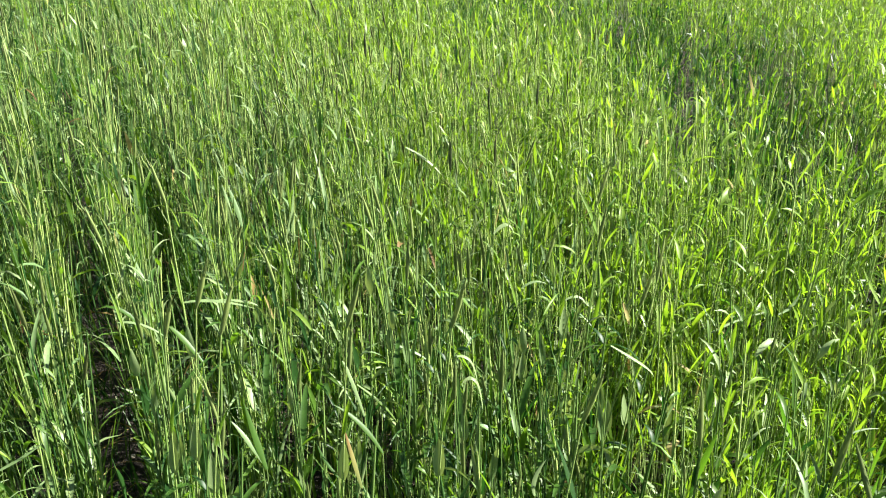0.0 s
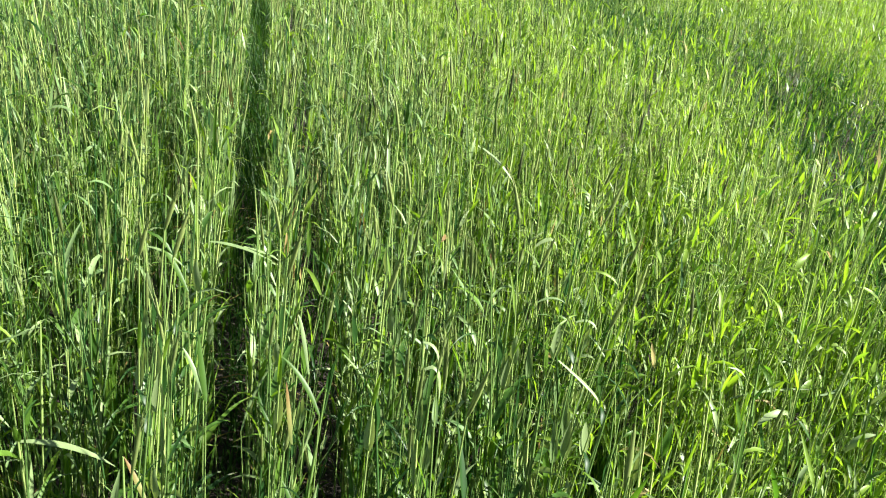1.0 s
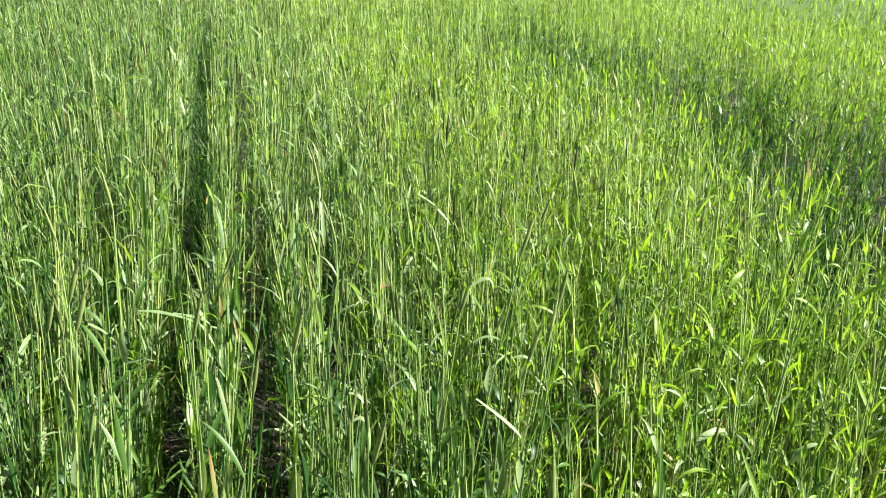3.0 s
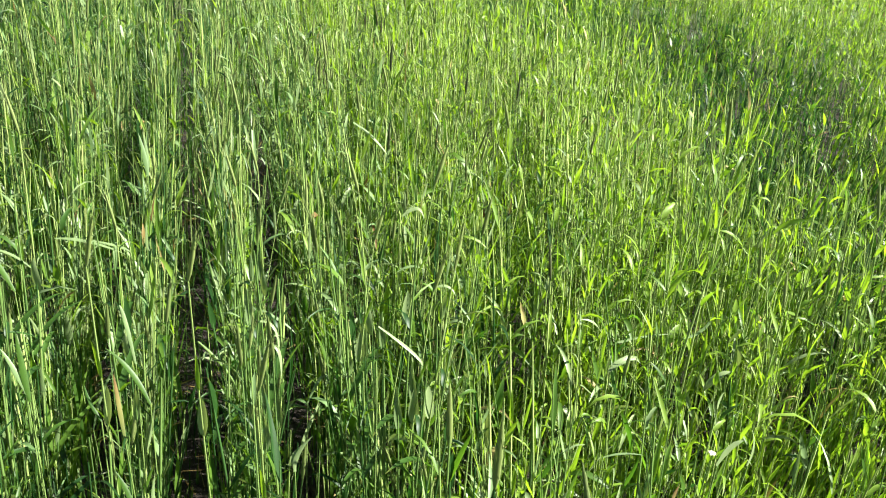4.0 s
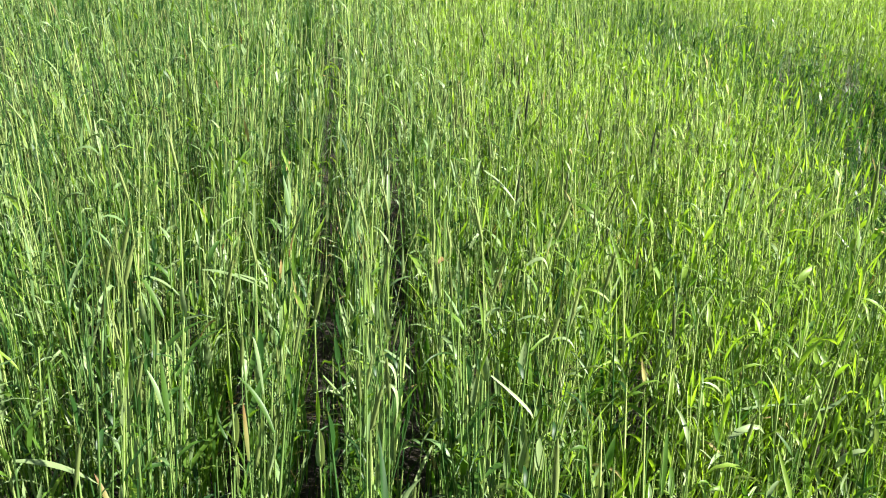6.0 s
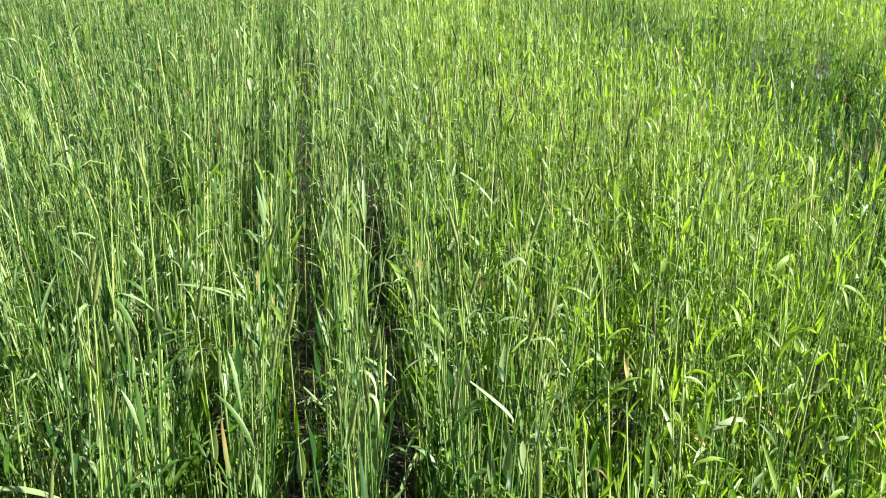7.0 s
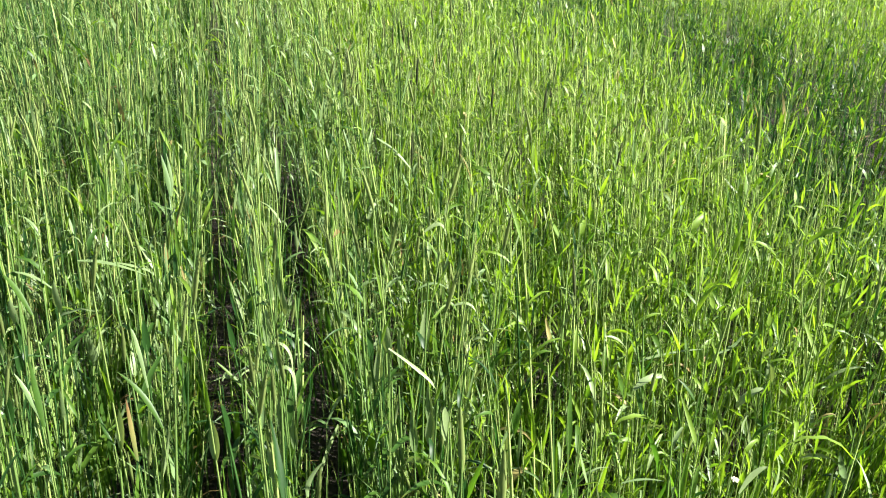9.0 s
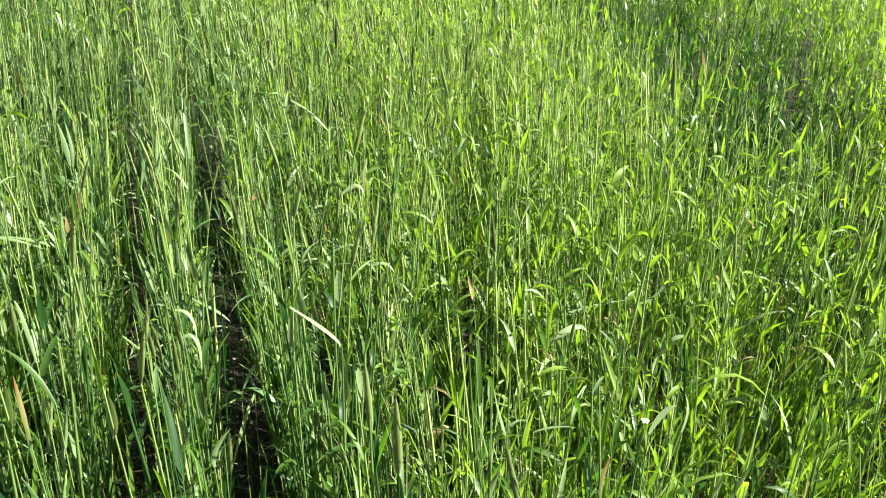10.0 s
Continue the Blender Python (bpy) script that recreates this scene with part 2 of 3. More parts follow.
def growth(x, y):
    """What grows at a place: height factor, tint shift with shade put in, leafiness, how far it lies in the hollow."""
    h = 1.0 + 0.06 * height_noise(x, y)
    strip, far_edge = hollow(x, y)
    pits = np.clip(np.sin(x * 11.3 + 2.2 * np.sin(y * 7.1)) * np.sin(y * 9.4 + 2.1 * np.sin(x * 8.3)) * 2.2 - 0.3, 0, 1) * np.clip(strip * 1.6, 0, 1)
    beyond = np.clip((x - far_edge) / 0.6, 0, 1)
    right = np.clip((x - 1.32) / 0.55, 0, 1)
    tufts = np.sin(x * 29 + 2 * np.sin(y * 13)) * np.sin(y * 26 + 2 * np.sin(x * 17)) + 0.9 * np.sin(x * 63 + 3 * np.sin(y * 23)) * np.sin(y * 58 + 3 * np.sin(x * 31))
    uneven = np.clip(np.maximum((y - 1.8) / 0.8, (x - 1.5) / 0.5), 0.45, 1)
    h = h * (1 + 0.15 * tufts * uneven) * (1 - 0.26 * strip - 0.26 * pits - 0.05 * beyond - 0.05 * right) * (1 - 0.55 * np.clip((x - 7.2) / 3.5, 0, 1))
    # darker tint in strip, pits and tuft dips: their shade put into the colour
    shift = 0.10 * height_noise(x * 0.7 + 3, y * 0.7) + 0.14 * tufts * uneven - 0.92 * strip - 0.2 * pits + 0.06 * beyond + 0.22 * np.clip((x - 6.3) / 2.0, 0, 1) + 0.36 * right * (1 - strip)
    shaded_spot = np.exp(-((x - 1.98) / 0.30) ** 2 - ((y - 0.80) / 0.20) ** 2)      # a thin, low spot in the stand, its shade put into the tint
    h, shift = h * (1 - 0.26 * shaded_spot), shift - 0.40 * shaded_spot + 0.07 * (1 - right) * np.clip((2.4 - y) / 0.8, 0, 1)
    shift = shift - 0.16 * np.clip((y - 2.2) / 2.0, 0, 1) * np.clip((1.0 - x) / 0.8, 0, 1)
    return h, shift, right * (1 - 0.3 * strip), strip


def lean_of(x):
    """How far the stand leans across the rows."""
    return np.interp(x, (0.0, 0.20, 0.45, 0.90, 1.00, 1.20, 2.0), (-0.06, -0.05, 0.045, 0.055, 0.03, -0.045, -0.08))


def plants(x, y, seed):
    """Random sizes for plants standing at x, y."""
    r = np.random.default_rng(seed)
    n = len(x)
    h, shift, right, shade_strip = growth(x, y)
    p = {"foot": np.stack([x, y, np.full(n, -0.01)], -1)}
    p["height"] = HEIGHT * h * r.normal(1.0, np.interp(y, (1.5, 3.0), (0.11, 0.145)), n).clip(0.5, 1.24)
    tip = lean_of(x)
    loose = np.interp(x, (0.2, 0.5, 1.25, 1.6), (1.0, 0.55, 0.55, 1.0))
    p["foot"][:, 0] -= 0.5 * HEIGHT * tip
    p["lean"] = np.stack([tip + loose * r.normal(0.0, 0.052, n), r.normal(0.0, 0.055, n), np.zeros(n)], -1)
    p["bow"] = np.stack([loose * r.normal(0.0, 0.042, n), r.normal(0.0, 0.04, n), np.zeros(n)], -1)
    p["thick"] = r.normal(0.0036, 0.0006, n).clip(0.0024, 0.005)
    p["swell"] = np.where(r.random(n) < 0.42, r.uniform(0.0008, 0.0020, n), 0.0)
    p["az"] = r.uniform(0, 2 * math.pi, n)
    p["tint"] = (0.45 + shift * np.where((shade_strip > 0.2) & (r.random(n) < 0.28), 0.0, r.uniform(0.6, 1.5, n)) + r.normal(0, np.interp(y, (1.6, 2.6), (0.31, 0.39)), n)).clip(0, 1)
    p["ear"] = r.normal(0.078, 0.014, n).clip(0.045, 0.115)
    p["ear_tint"] = np.where(r.random(n) < 0.04, r.uniform(0.05, 0.3, n), r.beta(3.5, 2.0, n))
    p["nod"] = np.stack([r.normal(0, 0.12, n), r.normal(0, 0.12, n), np.zeros(n)], -1)
    p["has_ear"] = r.random(n) < (0.06 + 0.26 * np.clip((y - 1.6) / 1.5, 0, 1)) * (1 - 0.85 * np.clip((x - 1.4) / 1.6, 0, 1)) * (1 - shade_strip)
    p["leafy"], p["shade_strip"], p["lane"] = right, shade_strip, beside_lane(x, y)
    return p, r


def beside_lane(x, y):
    """Where a clear lane runs close by and leaves stand along the row."""
    return ((x > 0.40) & (x < 1.33) & (y < 2.6)) | ((x > 0.55) & (x < 0.92))


def leaf_sets(p, r, count):
    """Sizes of count leaves on every plant: part of the stem at which it leaves, heading, angle, bend, length, width."""
    n = len(p["foot"])
    for k in range(count):
        at = (0.40 + 0.55 * (k + 0.5) / count + r.normal(0, 0.05, n)).clip(0.12, 0.97)
        az = p["az"] + k * 2.5 + r.normal(0, 0.4, n)
        az = np.where(p["lane"] & (r.random(n) < 0.7), np.sign(np.sin(az)) * math.pi / 2 + r.normal(0, 0.5, n), az)
        droop = r.random(n) < 0.48 - 0.14 * p["leafy"]
        a0 = np.where(droop, r.uniform(0.35, 0.9, n), np.abs(r.normal(0.24, 0.16, n)) + 0.12 * p["leafy"])
        bend = np.where(droop, r.uniform(0.9, 2.0, n), r.normal(0.18, 0.25, n))
        length = (r.normal(0.105, 0.035, n) * (1 - 0.2 * (at > 0.8)) * (1 - 0.22 * p["leafy"])).clip(0.04, 0.22)
        width = r.gamma(9.0, 0.00068, n).clip(0.0028, 0.0125) * (1.36 + 0.12 * p["leafy"])
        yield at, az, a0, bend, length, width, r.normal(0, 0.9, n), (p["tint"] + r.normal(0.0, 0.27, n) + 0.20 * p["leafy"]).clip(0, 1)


def grow(bulk, x, y, seed, detail, wider=1.0):
    """Adds plants to a bulk mesh; detail 3 is the nearest, 0 the farthest."""
    p, r = plants(x, y, seed)
    n = len(x)
    segs, sides, lsegs, fold, nleaf = ((2, 2, 2, False, 3), (2, 2, 3, False, 5), (4, 3, 3, False, 6), (5, 4, 4, True, 7))[detail]
    wide = (1.5, 1.12, 1.0, 1.0)[detail] * wider
    p["thick"] = p["thick"] * wide * (0.9 if detail else 1.0)
    stems(bulk, p, segs, sides, 0)
    for at, az, a0, bend, length, width, twist, tint in leaf_sets(p, r, nleaf):
        foot = stem_at(p, at[:, None])[:, 0]
        keep = r.random(n) < (0.67 + 0.16 * p["leafy"])
        pale = r.random(n) < (0.42 - 0.36 * p["leafy"]) * (1 - p["shade_strip"])
        yellow = r.random(n) < 0.012
        for some, mat in ((keep & ~pale & ~yellow, 1), (keep & pale & ~yellow, 4), (keep & yellow, 3)):
            leaves(bulk, *(q[some] for q in (foot, az, a0, bend, length, width * wide, twist, tint)), lsegs, fold, mat)
    ears(bulk, p, p["has_ear"], *((3, 3, 0), (4, 3, 0), (5, 4, 3), (7, 6, 9))[detail], 2)
    if detail >= 2:                # withered lower leaves
        dry = r.random(n) < 0.35
        m = int(dry.sum())
        foot = stem_at(p, r.uniform(0.08, 0.3, n)[:, None])[:, 0][dry]
        leaves(bulk, foot, r.uniform(0, 6.28, m), r.uniform(0.3, 1.0, m), r.uniform(0.5, 1.8, m), r.uniform(0.08, 0.2, m),
               r.uniform(0.003, 0.007, m), r.normal(0, 2, m), r.random(m), 3, False, 3)


def tillers(bulk, x, y, seed, segs):
    """Low shoots without a stem that fill the rows' foot."""
    r = np.random.default_rng(seed)
    n = len(x)
    some = r.random(n) < np.interp(x, (0.95, 1.05, 1.40, 1.55), (0.85, 0.45, 0.45, 1.0))
    x, y = x[some], y[some]
    n = len(x)
    h, shift, right, shade_strip = growth(x, y)
    for k in range(3):
        a = r.uniform(0, 6.28, n)
        a = np.where(beside_lane(x, y), np.sign(np.sin(a)) * math.pi / 2 + r.normal(0, 0.45, n), a)
        foot = np.stack([x + r.normal(0, 0.012, n), y + r.normal(0, 0.012, n), r.uniform(0.0, 0.30, n)], -1)
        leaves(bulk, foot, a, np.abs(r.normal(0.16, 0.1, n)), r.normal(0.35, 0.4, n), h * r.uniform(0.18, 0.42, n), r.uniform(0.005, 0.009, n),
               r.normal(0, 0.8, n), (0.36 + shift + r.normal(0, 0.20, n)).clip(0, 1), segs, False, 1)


def lane_growth(bulk):
    """Low shoots and thin leaves that green over the floor of the lanes, taller farther on."""
    r = np.random.default_rng(61)
    n = 10500
    k = r.integers(-7, 12, n)
    y = 0.9 + 7.0 * r.random(n) ** 1.3
    k[:1500] = 0
    far = slice(1500, 3300)                                       # the long lane greens over from its middle on
    k[far] = 0
    y[far] = r.uniform(4.2, 13.0, 1800)
    x = GAP0 + k * ROW + r.normal(0, 0.045, n) + np.interp(k, (-1, 0, 1, 2, 9), (0.0, 0.005, 0.017, 0.030, 0.040)) * np.clip(y - 1.5, 0, 1.8)
    tall = np.where(k == 0, np.interp(y, (1.8, 3.0, 5.0, 8.0), (0.09, 0.2, 0.26, 0.36)), np.interp(y, (1.0, 1.9, 2.8), (0.08, 0.15, 0.32)))
    leaves(bulk, np.stack([x, y, np.zeros(n)], -1), r.uniform(0, 6.28, n), np.abs(r.normal(0.25, 0.2, n)), r.normal(0.6, 0.5, n), tall * r.uniform(0.5, 1.5, n),
           r.uniform(0.003, 0.008, n) * np.interp(y, (5.0, 9.0), (1.0, 1.5)), r.normal(0, 0.9, n), (0.12 + r.normal(0, 0.14, n)).clip(0, 1), 3, False, 1)


def row_places(x0, x1, y0, y1, per_metre, seed, spread=0.024):
    """Places of plants along the drilled rows of a stretch of the field."""
    r = np.random.default_rng(seed)
    first, last = math.ceil((x0 - GAP0) / ROW - 0.5), math.floor((x1 - GAP0) / ROW - 0.5)
    xs, ys = [], []
    clear = {-2: 1.9, -1: 3.0, 0: 99.0, 1: 2.0, 2: 2.7, 3: 1.8, 4: 1.5}       # how far along +y each lane stays clear
    for k in range(first, last + 1):
        c = GAP0 + (k + 0.5) * ROW
        n = int(per_metre * (y1 - y0))
        shoots = 5 if per_metre > 100 else 8                      # shoots to a plant
        plant = r.integers(0, max(n // shoots, 1), n)
        at, side = r.uniform(y0, y1, n // shoots + 1)[plant], r.normal(0, 1.0, n // shoots + 1)[plant]
        y = at + r.normal(0, 0.011, n)
        sway = (0.006 if k in (-1, 0) else 0.026) * np.sin(y * 1.1 + k * 2.3) * np.clip((y - 1.9) / 1.2, 0, 1)
        sway = sway + np.interp(k, (-1, 0, 1, 2, 9), (0.0, 0.010, 0.024, 0.036, 0.040)) * np.clip(y - 1.5, 0, 1.8)
        if k == 2:
            sway = sway + 0.012
        ragged = y + r.normal(0, 0.25, n)
        left, right = ragged < clear.get(k, 0.0), ragged < clear.get(k + 1, 0.0)
        off = side * spread * np.where(left | right, 0.70, 1.70) + r.normal(0, 0.010, n)
        off = off.clip(np.where(left, -0.046, -0.11), np.where(right, 0.046, 0.11))
        stray = r.random(n) < np.where(left & right, 0.02, np.where(left | right, 0.12, 0.2))
        off = np.where(stray, r.uniform(np.where(left, -0.06, -0.11), np.where(right, 0.06, 0.11)), off)
        clump = np.sin(y * 23 + k * 5.1) + np.sin(y * 37 + k * 1.7) + r.normal(0, 0.9, n) > np.where(y > 2.2, -0.45, -0.9)
        xs.append((c + off + sway)[clump])
        ys.append(y[clump])
    return np.concatenate(xs), np.concatenate(ys)


def ring(x, y, r0, r1, inside):
    """Which places lie between two radii of the centre, inside or outside the seen sector."""
    dx, dy = x - CENTRE[0], y - CENTRE[1]
    d = np.hypot(dx, dy)
    az = np.degrees(np.arctan2(dx, dy))
    seen = (az > -27) & (az < 68) & (dy > -0.2)
    return (d >= r0) & (d < r1) & (seen if inside else ~seen)


# ---- ground ----
def ground():
    radii = np.concatenate([[0.0], np.geomspace(0.15, 2500, 150)])
    na = 150
    a = np.linspace(0, 2 * math.pi, na, endpoint=False)
    rr, aa = np.meshgrid(radii[1:], a, indexing="ij")
    x, y = CENTRE[0] + rr * np.sin(aa), CENTRE[1] + 1.5 + rr * np.cos(aa)
    z = 0.012 * np.sin((x - GAP0) / ROW * 2 * math.pi + 1.57) * (rr < 12)
    z = z + np.where(rr < 10, 0.006 * np.sin(x * 13 + 3 * np.sin(y * 5)) * np.sin(y * 7 + 3 * np.sin(x * 6)), 0)
    z = z + np.clip(rr - 14, 0, None) * 0.11 - np.clip(rr - 400, 0, None) * 0.09
    verts = np.concatenate([[[CENTRE[0], CENTRE[1] + 1.5, 0]], np.stack([x, y, z], -1).reshape(-1, 3)])
    faces = []
    for i in range(len(radii) - 2):
        for j in range(na):
            b = 1 + i * na
            k = (j + 1) % na
            faces.append((b + j, b + na + j, b + na + k, b + k))
    faces += [(0, 1 + j, 1 + (j + 1) % na) for j in range(na)]
    me = bpy.data.meshes.new("ground")
    me.from_pydata(verts.tolist(), [], faces)
    me.polygons.foreach_set("use_smooth", np.ones(len(me.polygons), bool))
    me.materials.append(SOIL)
    ob = new("ground", me)
    return tagged(ob, "bare brown field soil between the drilled rows, grassy far off", "ground", kind="structure")


ground()

# ---- the crop ----
NEAR = 128                         # sown shoots for each metre of a row
KINDS = [STEM, LEAF, EAR, STRAW, PALE]


def single(x, y):
    """The stretch of the nearest rows whose plants stand one by one."""
    return (x > GAP0 - ROW) & (x < GAP0 + 3 * ROW) & (y > 0.84) & (y < 1.44)


def crop():
    bulk = Bulk()
    x, y = row_places(-3.5, 5.5, -3, 6, NEAR, 11)
    k = ring(x, y, 0.0, 2.3, True) & (np.hypot((x - 0.85) / 1.9, y - 0.05) > 0.27) & ~single(x, y)
    grow(bulk, x[k], y[k], 21, 3)
    k = ring(x, y, 2.3, 4.2, True)
    grow(bulk, x[k], y[k], 22, 2)
    tx, ty = row_places(-2.5, 4.5, 0.0, 5.0, 95, 17)
    k = ring(tx, ty, 0.3, 2.6, True)
    tillers(bulk, tx[k], ty[k], 41, 5)
    k = ring(tx, ty, 2.6, 4.2, True)
    tillers(bulk, tx[k], ty[k], 42, 3)
    lane_growth(bulk)
    x, y = row_places(-6.5, 9.5, -6.5, 9.5, 96, 12)
    k = ring(x, y, 4.2, 8.5, True)
    grow(bulk, x[k], y[k], 24, 1)
    k = ring(x, y, 0.3, 1.8, False) & (np.hypot((x - 0.85) / 1.9, y - 0.05) > 0.27)
    grow(bulk, x[k], y[k], 23, 1, 1.1)
    k = ring(x, y, 1.8, 6.5, False)
    grow(bulk, x[k], y[k], 25, 0, 2.0)
    x, y = row_places(-16, 24.0, -16, 30, 46, 13, 0.05)
    k = ring(x, y, 8.5, 14, True)
    grow(bulk, x[k], y[k], 26, 0)
    k = ring(x, y, 14, 27, True)
    grow(bulk, x[k][::2], y[k][::2], 29, 0, 1.5)
    k = ring(x, y, 6.5, 16, False)
    grow(bulk, x[k][::3], y[k][::3], 27, 0, 3.0)
    ob = new("rye_crop", bulk.mesh("rye_crop", KINDS))
    return tagged(ob, "dense green standing rye with long stems, narrow leaves and ears", "cereal crop", kind="stuff")


crop()


def meadow():
    """Short light grass beyond the crop's far edge."""
    r = np.random.default_rng(51)
    n = 42000
    d, az = 13 + 50 * r.random(n) ** 1.7, np.radians(r.uniform(8, 72, n))
    x, y = CENTRE[0] + d * np.sin(az), CENTRE[1] + 1.5 + d * np.cos(az)
    keep = x > 7.5
    x, y, d = x[keep], y[keep], d[keep]
    n = len(x)
    b = Bulk()
    foot = np.stack([x, y, np.clip(d - 14, 0, None) * 0.11 - 0.02], -1)
    leaves(b, foot, r.uniform(0, 6.28, n), np.abs(r.normal(0.2, 0.2, n)), r.normal(0.4, 0.4, n), r.uniform(0.12, 0.34, n), r.uniform(0.012, 0.03, n) * (d / 18),
           r.normal(0, 1, n), r.uniform(0.5, 1.0, n), 2, False, 0)
    tagged(new("meadow_grass", b.mesh("meadow_grass", [LEAF])), "short light green meadow grass beyond the crop", "grass", kind="stuff")


meadow()


# ---- single plants of the nearest rows ----
def part(name, mesh, parent, label=""):
    ob = new(name, mesh)
    ob.parent = parent
    return tagged(ob, label)


def ear_with_awns(p, parent, count, label):
    """The ear of one plant, with its tuft of awns as a part of it."""
    b = Bulk()
    ears(b, p, np.array([True]), 7, 6, 0, 0)
    ear = part("ear", b.mesh("ear", [EAR]), parent, label)
    b = Bulk()
    ears(b, p, np.array([True]), 7, 6, count, 0, body=False)
    part("awn_tuft", b.mesh("awn_tuft", [EAR]), ear, "fine short bristles")


def rye_plant(seed):
    """One plant with its stem, its leaves and, now and then, an ear, standing at the origin."""
    p, r = plants(np.array([1.08]), np.array([1.0]), seed)
    p["foot"] = np.array([[0.0, 0.0, -0.01]])
    empty = new("rye_plant")
    empty.empty_display_size = 0.1
    b = Bulk()
    stems(b, p, 6, 5, 0)
    part("stem", b.mesh("stem", [STEM]), empty)
    for at, az, a0, bend, length, width, twist, tint in leaf_sets(p, r, 5):
        b = Bulk()
        leaves(b, stem_at(p, at[:, None])[:, 0], az, a0, bend, length, width, twist, tint, 7, True, 0)
        part("leaf", b.mesh("leaf", [PALE if r.random() < 0.3 else LEAF]), empty)
    if seed % 4 == 0:
        ear_with_awns(p, empty, 10, "narrow pale green ear")
    if seed % 3 == 0:
        b = Bulk()
        leaves(b, stem_at(p, np.array([[0.2]]))[:, 0], r.uniform(0, 6.28, 1), np.array([0.6]), np.array([1.4]), np.array([0.14]),
               np.array([0.005]), np.array([1.5]), r.random(1), 5, False, 0)
        part("withered_leaf", b.mesh("withered_leaf", [STRAW]), empty, "withered straw-coloured lower leaf")
    return tagged(empty, "slender green rye plant with narrow leaves, rooted in brown soil", "cereal plant", "plants of the drilled rows")


def rye_rows():
    x, y = row_places(-3.5, 5.5, -3, 6, NEAR, 11)
    k = single(x, y)
    x, y = x[k], y[k]
    r = np.random.default_rng(5)
    kinds = [rye_plant(100 + k) for k in range(16)]
    for i in range(len(x)):
        tip = float(lean_of(x[i])) + r.normal(0, 0.015)
        m = Matrix.Translation((x[i] - 0.5 * HEIGHT * tip, y[i], 0)) @ Matrix.Rotation(tip, 4, "Y") @ Matrix.LocRotScale(
            None, Euler((r.normal(0, 0.02), r.normal(0, 0.02), r.choice((0.0, math.pi)) + r.normal(0, 0.3))), Vector((1, 1, 1)) * r.uniform(0.93, 1.07))
        if i < len(kinds):
            kinds[i].matrix_basis = m
        else:
            copy_thing(kinds[i % len(kinds)], m)


rye_rows()


# ---- plants whose bent leaves stand out ----
def bent_plant(foot, bend, tip, width, leaf_material, sunward=False):
    """A plant with one broad leaf that rises from foot over bend to tip; sunward: its blade lies flat to the sun, the
    glare put into a lighter tint.
    """
    a, b, c = (np.array(q) for q in (foot, bend, tip))
    r = np.random.default_rng(int(abs(foot[0] * 1000)) + int(foot[1] * 777))
    empty = new("rye_plant")
    empty.location = (a[0], a[1], 0)
    base = np.array([a[0], a[1], 0.0])
    drift = np.array([r.normal(0, 0.02), r.normal(0, 0.02), 0])
    p = {"foot": np.array([[drift[0], drift[1], -0.01]]), "height": np.array([a[2] + 0.01]), "lean": -drift[None] / a[2], "bow": np.zeros((1, 3)),
         "thick": np.array([0.0034]), "swell": np.zeros(1), "az": np.array([0.3]), "tint": np.array([0.6])}
    bk = Bulk()
    stems(bk, p, 5, 5, 0)
    part("stem", bk.mesh("stem", [STEM]), empty)
    t = np.linspace(0, 1, 10)[:, None]
    a, b, c = a - base, b - base, c - base
    ctrl = 2 * b - (a + c) / 2
    mid = (1 - t) ** 2 * a + 2 * t * (1 - t) * ctrl + t ** 2 * c
    d = unit(np.gradient(mid, axis=0))
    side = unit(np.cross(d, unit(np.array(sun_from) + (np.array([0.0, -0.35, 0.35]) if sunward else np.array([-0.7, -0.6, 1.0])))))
    up = np.cross(d, side)
    w = width * 0.5 * np.minimum(1, 0.45 + 1.8 * t) * np.clip(1.04 - t ** 3, 0, 1)
    verts = np.stack([mid - side * w + up * w * 0.3, mid, mid + side * w + up * w * 0.3], 1)
    bk = Bulk()
    # sunward leaves take the lightest tint, which paints the sun's glare on them
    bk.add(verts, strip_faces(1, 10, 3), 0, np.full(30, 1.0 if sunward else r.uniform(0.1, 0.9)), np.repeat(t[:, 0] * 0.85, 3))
    dry = leaf_material is WITHERED
    part("withered_leaf" if dry else "bent_leaf", bk.mesh("leaf", [leaf_material]), empty, "withering leaf, green turning orange-brown" if dry else "")
    label = {"waxy_leaf": "rye plant with a bent pale waxy leaf catching sun", "withering_leaf": "rye plant with a withered orange leaf in the row"}
    tagged(empty, label.get(leaf_material.name, "rye plant with one broad yellow-green leaf in the row"), "cereal plant", "plants of the drilled rows")


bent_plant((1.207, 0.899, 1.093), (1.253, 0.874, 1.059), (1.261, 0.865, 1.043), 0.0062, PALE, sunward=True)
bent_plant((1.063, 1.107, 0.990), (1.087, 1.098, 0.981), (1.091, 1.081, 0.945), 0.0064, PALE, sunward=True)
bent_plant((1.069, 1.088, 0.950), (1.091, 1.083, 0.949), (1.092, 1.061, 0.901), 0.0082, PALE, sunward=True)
bent_plant((1.154, 1.210, 0.740), (1.185, 1.225, 0.787), (1.198, 1.214, 0.768), 0.0063, PALE)
bent_plant((1.099, 1.221, 0.738), (1.118, 1.245, 0.801), (1.160, 1.260, 0.854), 0.0053, LEAF)
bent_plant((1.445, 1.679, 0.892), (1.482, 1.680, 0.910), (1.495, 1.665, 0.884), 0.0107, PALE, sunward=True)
bent_plant((1.378, 1.743, 0.721), (1.414, 1.747, 0.746), (1.440, 1.732, 0.726), 0.0071, PALE)
